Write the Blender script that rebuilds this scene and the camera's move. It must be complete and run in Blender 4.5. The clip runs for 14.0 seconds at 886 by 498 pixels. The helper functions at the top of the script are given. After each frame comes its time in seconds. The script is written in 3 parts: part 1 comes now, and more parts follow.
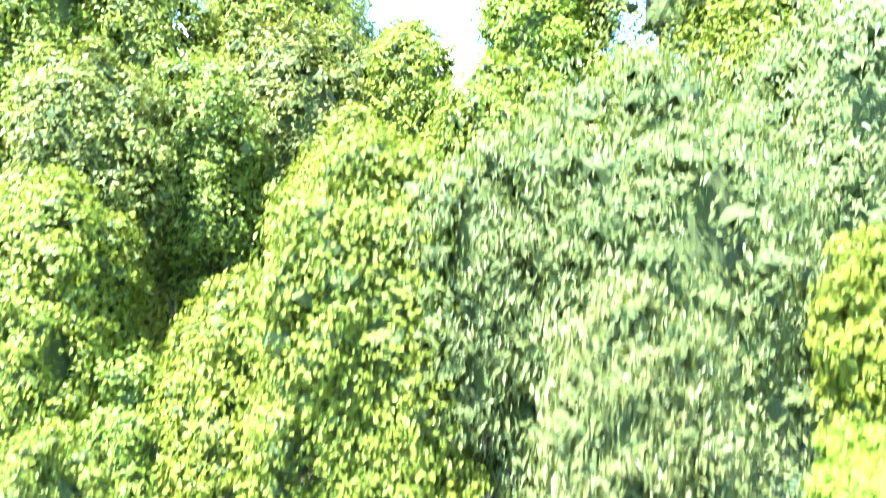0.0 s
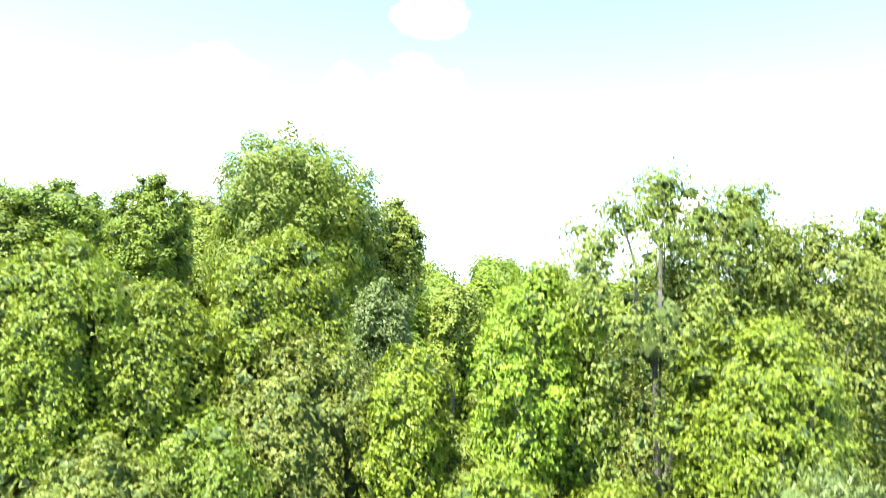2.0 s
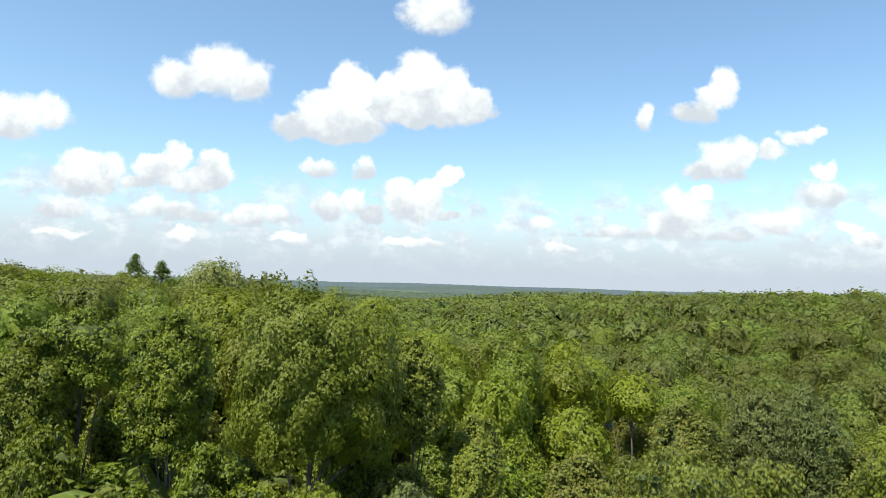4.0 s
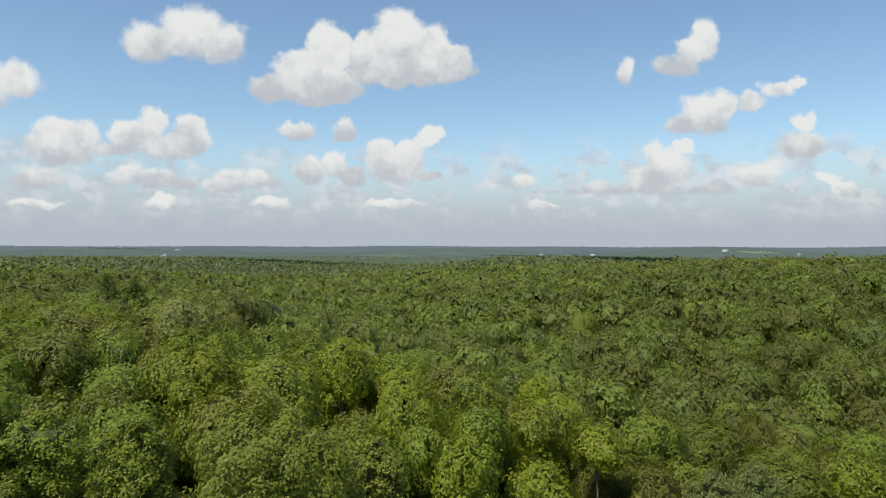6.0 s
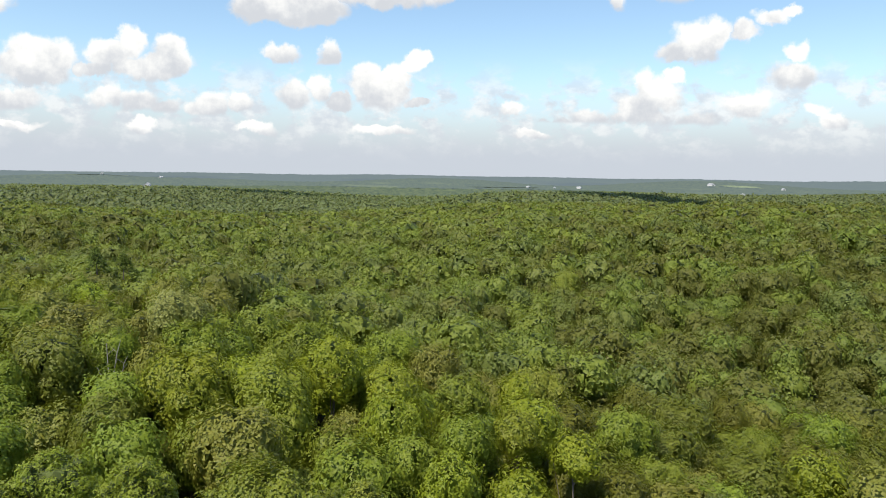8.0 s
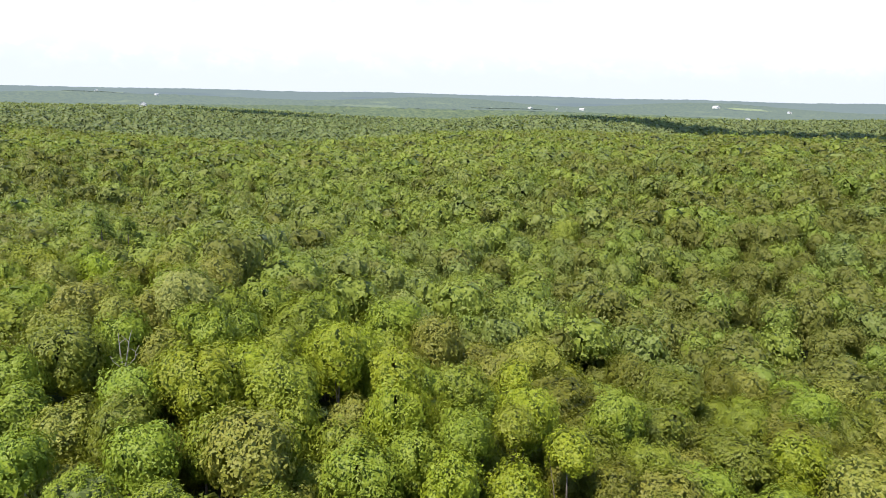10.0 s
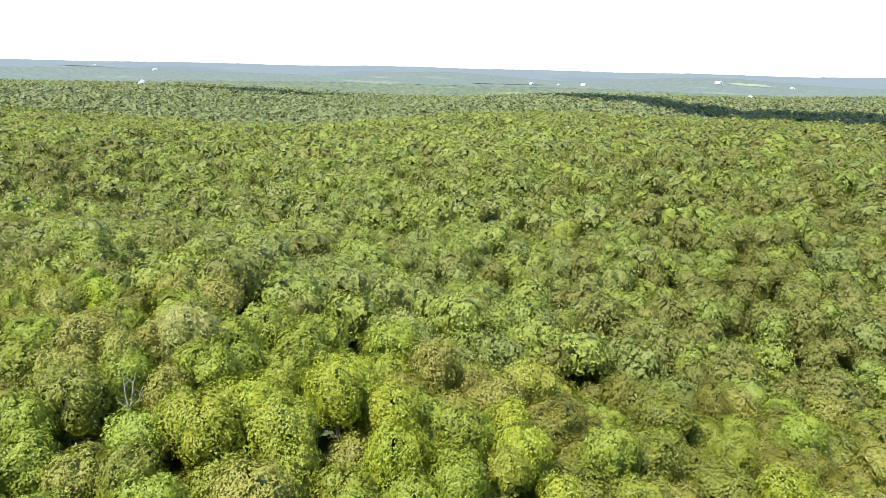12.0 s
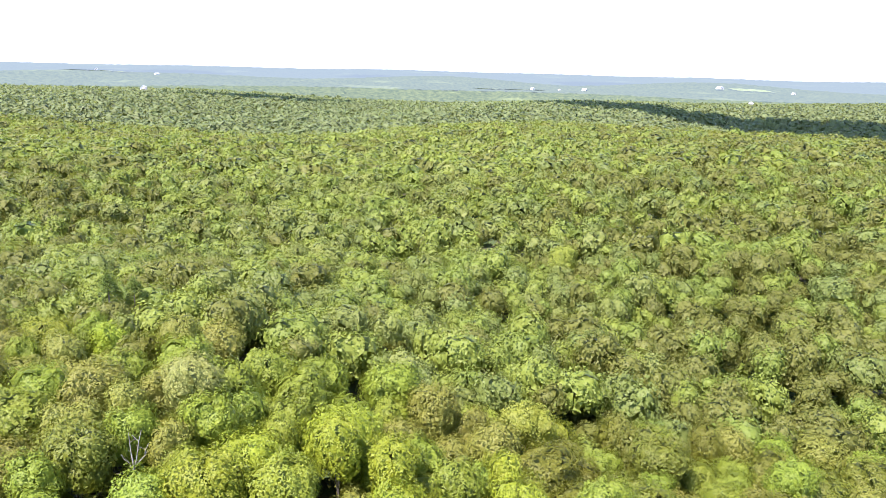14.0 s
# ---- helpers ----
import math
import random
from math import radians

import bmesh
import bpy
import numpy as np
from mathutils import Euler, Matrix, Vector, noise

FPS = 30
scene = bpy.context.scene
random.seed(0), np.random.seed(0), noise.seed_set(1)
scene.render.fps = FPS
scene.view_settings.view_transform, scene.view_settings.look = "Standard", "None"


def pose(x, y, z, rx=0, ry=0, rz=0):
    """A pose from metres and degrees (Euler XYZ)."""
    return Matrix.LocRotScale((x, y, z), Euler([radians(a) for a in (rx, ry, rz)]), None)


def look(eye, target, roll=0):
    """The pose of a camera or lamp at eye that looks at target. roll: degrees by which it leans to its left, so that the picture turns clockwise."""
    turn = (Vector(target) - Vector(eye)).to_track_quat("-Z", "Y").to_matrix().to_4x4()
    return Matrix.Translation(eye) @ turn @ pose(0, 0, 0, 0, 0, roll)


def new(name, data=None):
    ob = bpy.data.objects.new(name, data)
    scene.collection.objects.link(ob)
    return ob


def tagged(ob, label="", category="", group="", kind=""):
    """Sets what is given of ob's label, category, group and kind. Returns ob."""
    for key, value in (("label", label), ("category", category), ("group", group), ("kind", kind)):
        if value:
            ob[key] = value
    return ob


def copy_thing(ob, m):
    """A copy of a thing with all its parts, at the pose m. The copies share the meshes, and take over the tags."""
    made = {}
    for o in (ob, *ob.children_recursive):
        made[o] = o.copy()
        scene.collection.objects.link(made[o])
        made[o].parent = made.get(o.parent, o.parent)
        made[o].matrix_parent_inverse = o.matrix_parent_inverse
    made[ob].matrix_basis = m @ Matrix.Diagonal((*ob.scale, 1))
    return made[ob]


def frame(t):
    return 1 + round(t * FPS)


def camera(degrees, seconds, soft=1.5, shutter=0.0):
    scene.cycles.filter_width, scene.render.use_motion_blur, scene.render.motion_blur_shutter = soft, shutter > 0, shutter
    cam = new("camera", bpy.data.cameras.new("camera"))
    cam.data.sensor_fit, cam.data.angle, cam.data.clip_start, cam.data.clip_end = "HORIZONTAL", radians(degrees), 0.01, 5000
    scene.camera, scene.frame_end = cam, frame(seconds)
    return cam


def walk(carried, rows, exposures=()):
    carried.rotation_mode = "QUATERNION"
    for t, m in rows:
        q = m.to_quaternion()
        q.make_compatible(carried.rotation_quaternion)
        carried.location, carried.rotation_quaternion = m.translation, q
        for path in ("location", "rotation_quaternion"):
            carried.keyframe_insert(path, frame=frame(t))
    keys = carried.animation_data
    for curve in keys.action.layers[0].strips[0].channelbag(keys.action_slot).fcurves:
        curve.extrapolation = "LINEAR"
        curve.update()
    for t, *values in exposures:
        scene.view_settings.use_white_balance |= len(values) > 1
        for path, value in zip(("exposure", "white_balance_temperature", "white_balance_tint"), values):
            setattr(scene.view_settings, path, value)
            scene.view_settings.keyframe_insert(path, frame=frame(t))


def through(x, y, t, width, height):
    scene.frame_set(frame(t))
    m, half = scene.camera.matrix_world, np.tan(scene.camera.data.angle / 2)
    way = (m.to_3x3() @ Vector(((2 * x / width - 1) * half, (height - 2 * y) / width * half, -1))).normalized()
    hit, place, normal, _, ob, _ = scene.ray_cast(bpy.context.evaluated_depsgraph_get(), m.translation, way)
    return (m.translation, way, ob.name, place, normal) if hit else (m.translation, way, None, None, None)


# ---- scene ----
cam = camera(64.7, 14.0, soft=0.8, shutter=0.5)
PATH = [
    (0, (0.166, 0.091, 10.049), (0.156, 2.09, 10.088), 1.8),
    (0.5, (0.233, 0.157, 12.174), (0.238, 2.156, 12.237), 2.4),
    (1, (0.265, -0.024, 14.272), (0.277, 1.974, 14.36), 2.3),
    (1.5, (0.176, -0.311, 16.289), (0.189, 1.686, 16.393), 2.3),
    (2, (0.072, -0.793, 18.471), (0.042, 1.204, 18.587), 2.3),
    (2.5, (-0.212, -1.085, 20.714), (-0.253, 0.91, 20.839), 2.6),
    (3, (-0.519, -1.456, 22.88), (-0.567, 0.539, 23.008), 2.4),
    (3.5, (-0.805, -1.652, 25.054), (-0.854, 0.344, 25.175), 2.1),
    (4, (-0.862, -1.57, 27.066), (-0.912, 0.427, 27.171), 1.7),
    (4.2, (-0.774, -1.52, 27.886), (-0.823, 0.477, 27.985), 1.4),
    (6.3, (0.88, -1.835, 37.14), (0.882, 0.163, 37.071), 0.0),
    (6.5, (0.881, -1.852, 37.964), (0.889, 0.143, 37.826), 0.1),
    (7, (0.95, -2.291, 40.322), (0.971, -0.296, 40.18), 0.3),
    (7.5, (0.784, -2.738, 42.418), (0.816, -0.745, 42.254), 0.5),
    (8, (0.599, -3.033, 44.519), (0.638, -1.045, 44.307), 0.8),
    (8.5, (0.324, -3.249, 46.709), (0.367, -1.267, 46.439), 1.1),
    (9, (0.095, -3.195, 48.707), (0.139, -1.222, 48.381), 1.3),
    (9.2, (0.061, -3.128, 49.587), (0.105, -1.159, 49.236), 1.3),
    (11.3, (0.313, -2.381, 58.547), (0.356, -0.448, 58.034), 1.3),
    (11.5, (0.247, -2.348, 59.381), (0.292, -0.416, 58.867), 1.3),
    (12, (0.402, -2.352, 61.31), (0.445, -0.419, 60.798), 1.3),
    (12.5, (0.508, -2.434, 63.184), (0.55, -0.5, 62.676), 1.3),
    (13, (0.468, -2.467, 65.278), (0.512, -0.533, 64.77), 1.4),
    (13.5, (0.577, -2.555, 67.252), (0.619, -0.621, 66.746), 1.4),
    (14, (0.618, -2.606, 68.801), (0.658, -0.671, 68.295), 1.4),
]
EXPOSURES = [(0.0, 3.35, 5250, 10), (0.7, 3.05, 5400, 9), (1.5, 2.52, 5800, 4), (2.0, 2.2, 6000, 1), (2.5, 1.65, 6150, 0), (3.0, 1.15, 6200, 2),
             (3.5, 0.66, 6380, 6), (4.2, 0.38, 6500, 9), (6.3, -0.08, 6600, 11), (7.0, 0.1, 6650, 11), (7.5, 0.22, 6700, 12), (9.0, 0.62, 6750, 13),
             (11.3, 1.26, 6550, 16), (12.5, 1.5, 6300, 24), (14.0, 1.68, 6200, 27)]
walk(cam, [(t, look(eye, target, roll)) for t, eye, target, roll in PATH], EXPOSURES)

# ---- light: high summer sun behind the left shoulder, blue sky with fair-weather clouds ----
SUN_TO = Vector((-0.36, -0.35, 0.865)).normalized()
sun = new("sun", bpy.data.lights.new("sun", "SUN"))
sun.data.energy, sun.data.angle, sun.data.color = 5.0, radians(0.53), (1.0, 0.95, 0.86)
sun.matrix_world = look((0, 0, 400), Vector((0, 0, 400)) - SUN_TO)


class Nodes:
    """A short way to write node trees."""

    def __init__(self, tree):
        self.tree = tree
        tree.nodes.clear()

    def add(self, kind, *links, **values):
        node = self.tree.nodes.new(kind)
        for key, value in values.items():
            if key == "op":
                node.operation = value
            elif key == "clamp":
                node.use_clamp = value
            elif key == "blend":
                node.blend_type = value
            elif key == "data":
                node.data_type = value
            elif key == "attr":
                node.attribute_name = value
        for slot, value in links:
            if isinstance(value, bpy.types.NodeSocket):
                self.tree.links.new(value, node.inputs[slot])
            else:
                node.inputs[slot].default_value = value
        return node

    def math(self, op, a, b=0.0, c=0.0, clamp=False):
        return self.add("ShaderNodeMath", (0, a), (1, b), (2, c), op=op, clamp=clamp).outputs[0]

    def vec(self, op, a, b=(0, 0, 0), c=(0, 0, 0)):
        node = self.add("ShaderNodeVectorMath", (0, a), (1, b), (2, c), op=op)
        return node.outputs["Value" if op in ("LENGTH", "DOT_PRODUCT") else "Vector"]

    def mix(self, fac, a, b, blend="MIX"):
        node = self.tree.nodes.new("ShaderNodeMix")
        node.data_type, node.blend_type = "RGBA", blend
        for slot, value in ((0, fac), (6, a), (7, b)):
            if isinstance(value, bpy.types.NodeSocket):
                self.tree.links.new(value, node.inputs[slot])
            else:
                node.inputs[slot].default_value = (*value, 1) if slot and len(value) == 3 else value
        return node.outputs[2]

    def step(self, value, low, high):
        node = self.tree.nodes.new("ShaderNodeMapRange")
        node.interpolation_type = "SMOOTHSTEP"
        self.tree.links.new(value, node.inputs[0])
        node.inputs[1].default_value, node.inputs[2].default_value = low, high
        return node.outputs[0]

    def noise(self, vector, scale, detail=4.0, rough=0.55):
        node = self.tree.nodes.new("ShaderNodeTexNoise")
        self.tree.links.new(vector, node.inputs["Vector"])
        node.inputs["Scale"].default_value, node.inputs["Detail"].default_value = scale, detail
        node.inputs["Roughness"].default_value = rough
        return node


world = bpy.data.worlds.new("world")
scene.world = world
world.use_nodes = True
W = Nodes(world.node_tree)
sky = world.node_tree.nodes.new("ShaderNodeTexSky")
sky.sky_type, sky.sun_disc = "NISHITA", False
sky.sun_elevation = math.asin(SUN_TO.z)
sky.sun_rotation = math.atan2(SUN_TO.x, SUN_TO.y)
sky.air_density, sky.dust_density, sky.ozone_density = 1.0, 0.35, 2.0
SKY = 0.142

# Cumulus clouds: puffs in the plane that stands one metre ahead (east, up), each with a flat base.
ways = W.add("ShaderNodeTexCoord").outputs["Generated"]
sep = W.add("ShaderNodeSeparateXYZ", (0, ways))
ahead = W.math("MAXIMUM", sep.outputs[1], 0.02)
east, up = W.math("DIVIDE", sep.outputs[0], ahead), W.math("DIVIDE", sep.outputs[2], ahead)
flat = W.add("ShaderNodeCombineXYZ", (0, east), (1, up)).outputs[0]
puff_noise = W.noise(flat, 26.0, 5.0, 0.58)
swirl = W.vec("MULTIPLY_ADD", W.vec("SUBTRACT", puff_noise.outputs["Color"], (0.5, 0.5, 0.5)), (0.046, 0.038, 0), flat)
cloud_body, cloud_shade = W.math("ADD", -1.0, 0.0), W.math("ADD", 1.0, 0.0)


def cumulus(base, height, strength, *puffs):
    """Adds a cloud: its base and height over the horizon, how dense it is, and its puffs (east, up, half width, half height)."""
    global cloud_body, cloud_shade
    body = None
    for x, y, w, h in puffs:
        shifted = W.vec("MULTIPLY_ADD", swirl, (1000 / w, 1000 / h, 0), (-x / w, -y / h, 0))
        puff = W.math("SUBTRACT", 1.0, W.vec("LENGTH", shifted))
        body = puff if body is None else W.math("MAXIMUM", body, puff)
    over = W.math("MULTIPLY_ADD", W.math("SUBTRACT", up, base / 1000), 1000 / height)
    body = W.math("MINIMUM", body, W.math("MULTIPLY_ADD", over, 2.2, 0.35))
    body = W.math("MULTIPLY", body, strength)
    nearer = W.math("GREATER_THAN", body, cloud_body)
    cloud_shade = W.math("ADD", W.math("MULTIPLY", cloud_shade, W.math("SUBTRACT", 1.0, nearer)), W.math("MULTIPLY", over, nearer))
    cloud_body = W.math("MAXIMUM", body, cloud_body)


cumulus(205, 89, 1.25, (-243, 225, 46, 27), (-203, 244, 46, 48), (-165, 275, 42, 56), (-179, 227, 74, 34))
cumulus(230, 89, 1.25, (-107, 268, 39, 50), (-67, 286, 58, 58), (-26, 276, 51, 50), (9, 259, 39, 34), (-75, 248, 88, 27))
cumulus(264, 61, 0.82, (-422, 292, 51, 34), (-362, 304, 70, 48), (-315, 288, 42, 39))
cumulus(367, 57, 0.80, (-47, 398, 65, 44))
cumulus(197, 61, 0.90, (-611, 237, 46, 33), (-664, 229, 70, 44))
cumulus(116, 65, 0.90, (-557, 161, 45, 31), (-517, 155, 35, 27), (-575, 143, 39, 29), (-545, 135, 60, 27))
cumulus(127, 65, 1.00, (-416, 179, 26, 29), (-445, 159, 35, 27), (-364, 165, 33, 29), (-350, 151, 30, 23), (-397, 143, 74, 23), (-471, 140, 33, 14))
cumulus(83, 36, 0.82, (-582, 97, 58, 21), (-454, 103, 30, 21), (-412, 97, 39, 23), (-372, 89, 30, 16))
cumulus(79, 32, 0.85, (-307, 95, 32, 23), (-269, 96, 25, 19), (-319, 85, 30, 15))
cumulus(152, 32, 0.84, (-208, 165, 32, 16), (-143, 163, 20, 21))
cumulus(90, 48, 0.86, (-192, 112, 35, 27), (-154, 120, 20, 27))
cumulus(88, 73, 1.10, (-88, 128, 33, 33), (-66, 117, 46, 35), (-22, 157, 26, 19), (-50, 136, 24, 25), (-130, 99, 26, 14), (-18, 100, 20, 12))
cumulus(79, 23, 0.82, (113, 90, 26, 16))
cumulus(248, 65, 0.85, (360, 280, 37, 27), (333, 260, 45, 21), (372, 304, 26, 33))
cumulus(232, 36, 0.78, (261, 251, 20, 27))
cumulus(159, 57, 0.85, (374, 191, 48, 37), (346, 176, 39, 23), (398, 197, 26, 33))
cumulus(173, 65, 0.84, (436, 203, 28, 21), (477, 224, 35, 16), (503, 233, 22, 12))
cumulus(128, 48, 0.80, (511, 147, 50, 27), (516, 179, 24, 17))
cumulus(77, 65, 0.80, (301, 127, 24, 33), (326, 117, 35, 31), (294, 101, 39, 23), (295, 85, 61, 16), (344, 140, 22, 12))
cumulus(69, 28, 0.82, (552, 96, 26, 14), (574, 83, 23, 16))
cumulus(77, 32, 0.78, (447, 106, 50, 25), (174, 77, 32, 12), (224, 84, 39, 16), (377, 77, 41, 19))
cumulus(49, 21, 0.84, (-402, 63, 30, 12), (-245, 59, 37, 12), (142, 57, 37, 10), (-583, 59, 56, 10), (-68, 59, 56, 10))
fluff = W.math("SUBTRACT", W.noise(flat, 45.0, 4.0, 0.6).outputs[0], 0.5)
dense = W.math("ADD", cloud_body, W.math("MULTIPLY", fluff, 0.25))
cover = W.step(dense, 0.05, 0.38)
# a thin broken layer low over the horizon and high fair-weather clouds all round
wide = W.vec("MULTIPLY", flat, (1, 1.5, 1))
layer = W.step(W.noise(wide, 17.0, 6.0, 0.58).outputs[0], 0.44, 0.58)
height = sep.outputs[2]
low_band = W.math("MULTIPLY", W.step(height, 0.01, 0.08), W.math("SUBTRACT", 1.0, W.step(height, 0.10, 0.165)))
low_cover = W.math("MULTIPLY", W.math("MULTIPLY", layer, low_band), 0.72)
low_tone = W.mix(W.step(W.noise(wide, 24.0, 4.0, 0.6).outputs[0], 0.40, 0.62), (0.53, 0.575, 0.635), (0.74, 0.775, 0.79))
high = W.step(W.noise(ways, 3.2, 6.0, 0.6).outputs[0], 0.55, 0.66)
behind = W.math("MULTIPLY", W.math("SUBTRACT", 1.0, W.step(sep.outputs[1], 0.1, 0.45)), W.step(height, 0.08, 0.2))
tone = W.math("ADD", W.math("MULTIPLY", cloud_shade, 1.1), W.math("MULTIPLY", W.math("SUBTRACT", puff_noise.outputs[0], 0.5), 2.2))
cloud_colour = W.mix(W.step(tone, -0.1, 1.0), (0.52, 0.565, 0.61), (0.82, 0.85, 0.84))
blue = W.vec("MULTIPLY", sky.outputs[0], (SKY * 0.98, SKY * 1.06, SKY * 1.04))
haze = W.mix(W.math("SUBTRACT", 1.0, W.step(height, 0.02, 0.15)), blue, (0.465, 0.525, 0.59))
final = W.mix(W.math("MAXIMUM", cover, W.math("MULTIPLY", high, behind)), W.mix(low_cover, haze, low_tone), cloud_colour)
back = W.add("ShaderNodeBackground", ("Color", final), ("Strength", 1.0))
W.tree.links.new(back.outputs[0], W.add("ShaderNodeOutputWorld").inputs[0])


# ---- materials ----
HAZE_GLOW = (0.165, 0.22, 0.255)  # colour that far hills emit in place of haze


def material(name):
    m = bpy.data.materials.new(name)
    m.use_nodes = True
    return m, Nodes(m.node_tree)


def leaf_material(name, dark, light, gloss=0.5, through=0.28, tint="", spot=0.16, kinds=(), grain=2.4, relief=0.4, dapple=0.76, shine=0.24):
    """Foliage: each tree between two greens, each leaf a little off, soft patches over the crown, light through the blades."""
    m, N = material(name)
    place = N.add("ShaderNodeNewGeometry")
    patches = N.noise(place.outputs["Position"], 0.45, 3.0).outputs[0]
    tree_rand = N.add("ShaderNodeAttribute", attr=tint).outputs["Fac"] if tint else N.add("ShaderNodeObjectInfo").outputs["Random"]
    leaf_rand = place.outputs["Random Per Island"]
    fac = N.math("ADD", N.math("MULTIPLY", tree_rand, 0.55), N.math("MULTIPLY", patches, 0.45))
    fac = N.math("ADD", fac, N.math("MULTIPLY", N.math("SUBTRACT", leaf_rand, 0.5), spot), clamp=True)
    colour = N.mix(fac, dark, light)
    if kinds:
        ramp = N.tree.nodes.new("ShaderNodeValToRGB")
        ramp.color_ramp.interpolation = "CONSTANT"
        while len(ramp.color_ramp.elements) < len(kinds):
            ramp.color_ramp.elements.new(0.5)
        for i, (start, kind_colour) in enumerate(kinds):
            ramp.color_ramp.elements[i].position, ramp.color_ramp.elements[i].color = start, (*kind_colour, 1)
        N.tree.links.new(tree_rand, ramp.inputs[0])
        colour = N.mix(0.7, colour, ramp.outputs[0])
    hue = N.add("ShaderNodeHueSaturation", ("Hue", N.math("MULTIPLY_ADD", tree_rand, 0.03, 0.478)), ("Value", N.math("MULTIPLY_ADD", leaf_rand, spot * 1.2, (1 if tint else 0.98) - spot * 0.6)), ("Color", colour)).outputs[0]
    sprays = N.noise(place.outputs["Position"], grain, 3.0, 0.7).outputs[0]
    # hollows of the spray noise coloured darker, imitating shade between leaf clumps
    hue = N.mix(N.step(sprays, 0.38, 0.60), N.mix(1.0, hue, (dapple, dapple * 1.1, dapple), "MULTIPLY"), hue)
    bump = N.add("ShaderNodeBump", ("Strength", relief), ("Distance", 0.8 / grain), ("Height", sprays)).outputs[0]
    body = N.add("ShaderNodeBsdfPrincipled", ("Base Color", hue), ("Roughness", gloss), ("Specular IOR Level", shine), ("Normal", bump))
    lit = N.mix(0.5, hue, (0.30, 0.34, 0.02))
    glow = N.add("ShaderNodeBsdfTranslucent", ("Color", lit))
    both = N.add("ShaderNodeMixShader", (0, through), (1, body.outputs[0]), (2, glow.outputs[0]))
    N.tree.links.new(both.outputs[0], N.add("ShaderNodeOutputMaterial").inputs[0])
    return m


LEAVES = {
    "oak": leaf_material("oak_leaves", (0.126, 0.172, 0.017), (0.204, 0.252, 0.025)),
    "green": leaf_material("maple_leaves", (0.140, 0.184, 0.016), (0.222, 0.264, 0.024)),
    "bright": leaf_material("poplar_leaves", (0.172, 0.230, 0.016), (0.256, 0.310, 0.022)),
    "light": leaf_material("ash_leaves", (0.181, 0.223, 0.028), (0.254, 0.286, 0.039)),
    "yellow": leaf_material("hickory_leaves", (0.150, 0.186, 0.014), (0.222, 0.256, 0.018)),
    "olive": leaf_material("elm_leaves", (0.154, 0.166, 0.028), (0.224, 0.226, 0.038)),
    "airy": leaf_material("locust_leaves", (0.150, 0.176, 0.026), (0.215, 0.240, 0.036)),
    "pale": leaf_material("sourwood_leaves", (0.142, 0.162, 0.046), (0.192, 0.210, 0.062), 0.42),
    "grey": leaf_material("willow_leaves", (0.137, 0.170, 0.050), (0.186, 0.218, 0.064)),
    "cream": leaf_material("linden_leaves", (0.195, 0.212, 0.050), (0.255, 0.264, 0.068)),
    # dark olive-brown kind, planted to darken the sides of the view
    "brown": leaf_material("red_oak_leaves", (0.104, 0.118, 0.014), (0.158, 0.170, 0.020)),
    "spire": leaf_material("tulip_tree_leaves", (0.073, 0.114, 0.013), (0.121, 0.160, 0.020)),
}
SPECIES = ((0.0, (0.110, 0.118, 0.024)), (0.12, (0.124, 0.168, 0.042)), (0.28, (0.138, 0.196, 0.029)), (0.44, (0.170, 0.212, 0.030)),
           (0.58, (0.154, 0.170, 0.042)), (0.72, (0.194, 0.228, 0.035)), (0.88, (0.207, 0.214, 0.054)))
# greens cooled and evened in place of haze, most in the distant leaves
WOODS = leaf_material("mixed_woodland_leaves", (0.125, 0.175, 0.038), (0.235, 0.275, 0.056), tint="tint", spot=0.12, through=0.34, kinds=SPECIES, grain=3.0, relief=0.35, dapple=0.82, shine=0.22)
HAZY_WOODS = leaf_material("haze_tinted_distant_leaves", (0.130, 0.170, 0.066), (0.180, 0.215, 0.080), tint="tint", spot=0.08, through=0.34, grain=1.0, relief=0.4, dapple=0.75, shine=0.22)


def bark_material(name, dark, light):
    m, N = material(name)
    where = N.add("ShaderNodeTexCoord").outputs["Object"]
    streaks = N.noise(N.vec("MULTIPLY", where, (9, 9, 1.3)), 1.0, 5.0, 0.65).outputs[0]
    blotch = N.noise(where, 0.7, 3.0).outputs[0]
    colour = N.mix(N.step(N.math("ADD", N.math("MULTIPLY", streaks, 0.7), N.math("MULTIPLY", blotch, 0.3)), 0.35, 0.65), dark, light)
    bump = N.add("ShaderNodeBump", ("Strength", 0.7), ("Distance", 0.03), ("Height", streaks))
    body = N.add("ShaderNodeBsdfPrincipled", ("Base Color", colour), ("Roughness", 0.9), ("Normal", bump.outputs[0]))
    N.tree.links.new(body.outputs[0], N.add("ShaderNodeOutputMaterial").inputs[0])
    return m


BARK = bark_material("grey_brown_bark", (0.06, 0.05, 0.04), (0.20, 0.17, 0.14))
# crown interior: shade behind the leaves put into a dark green colour
CROWN_SHADE = bark_material("shade_dark_crown_core", (0.048, 0.066, 0.012), (0.086, 0.112, 0.020))
DEAD = bark_material("bleached_dead_wood", (0.17, 0.15, 0.125), (0.34, 0.31, 0.265))


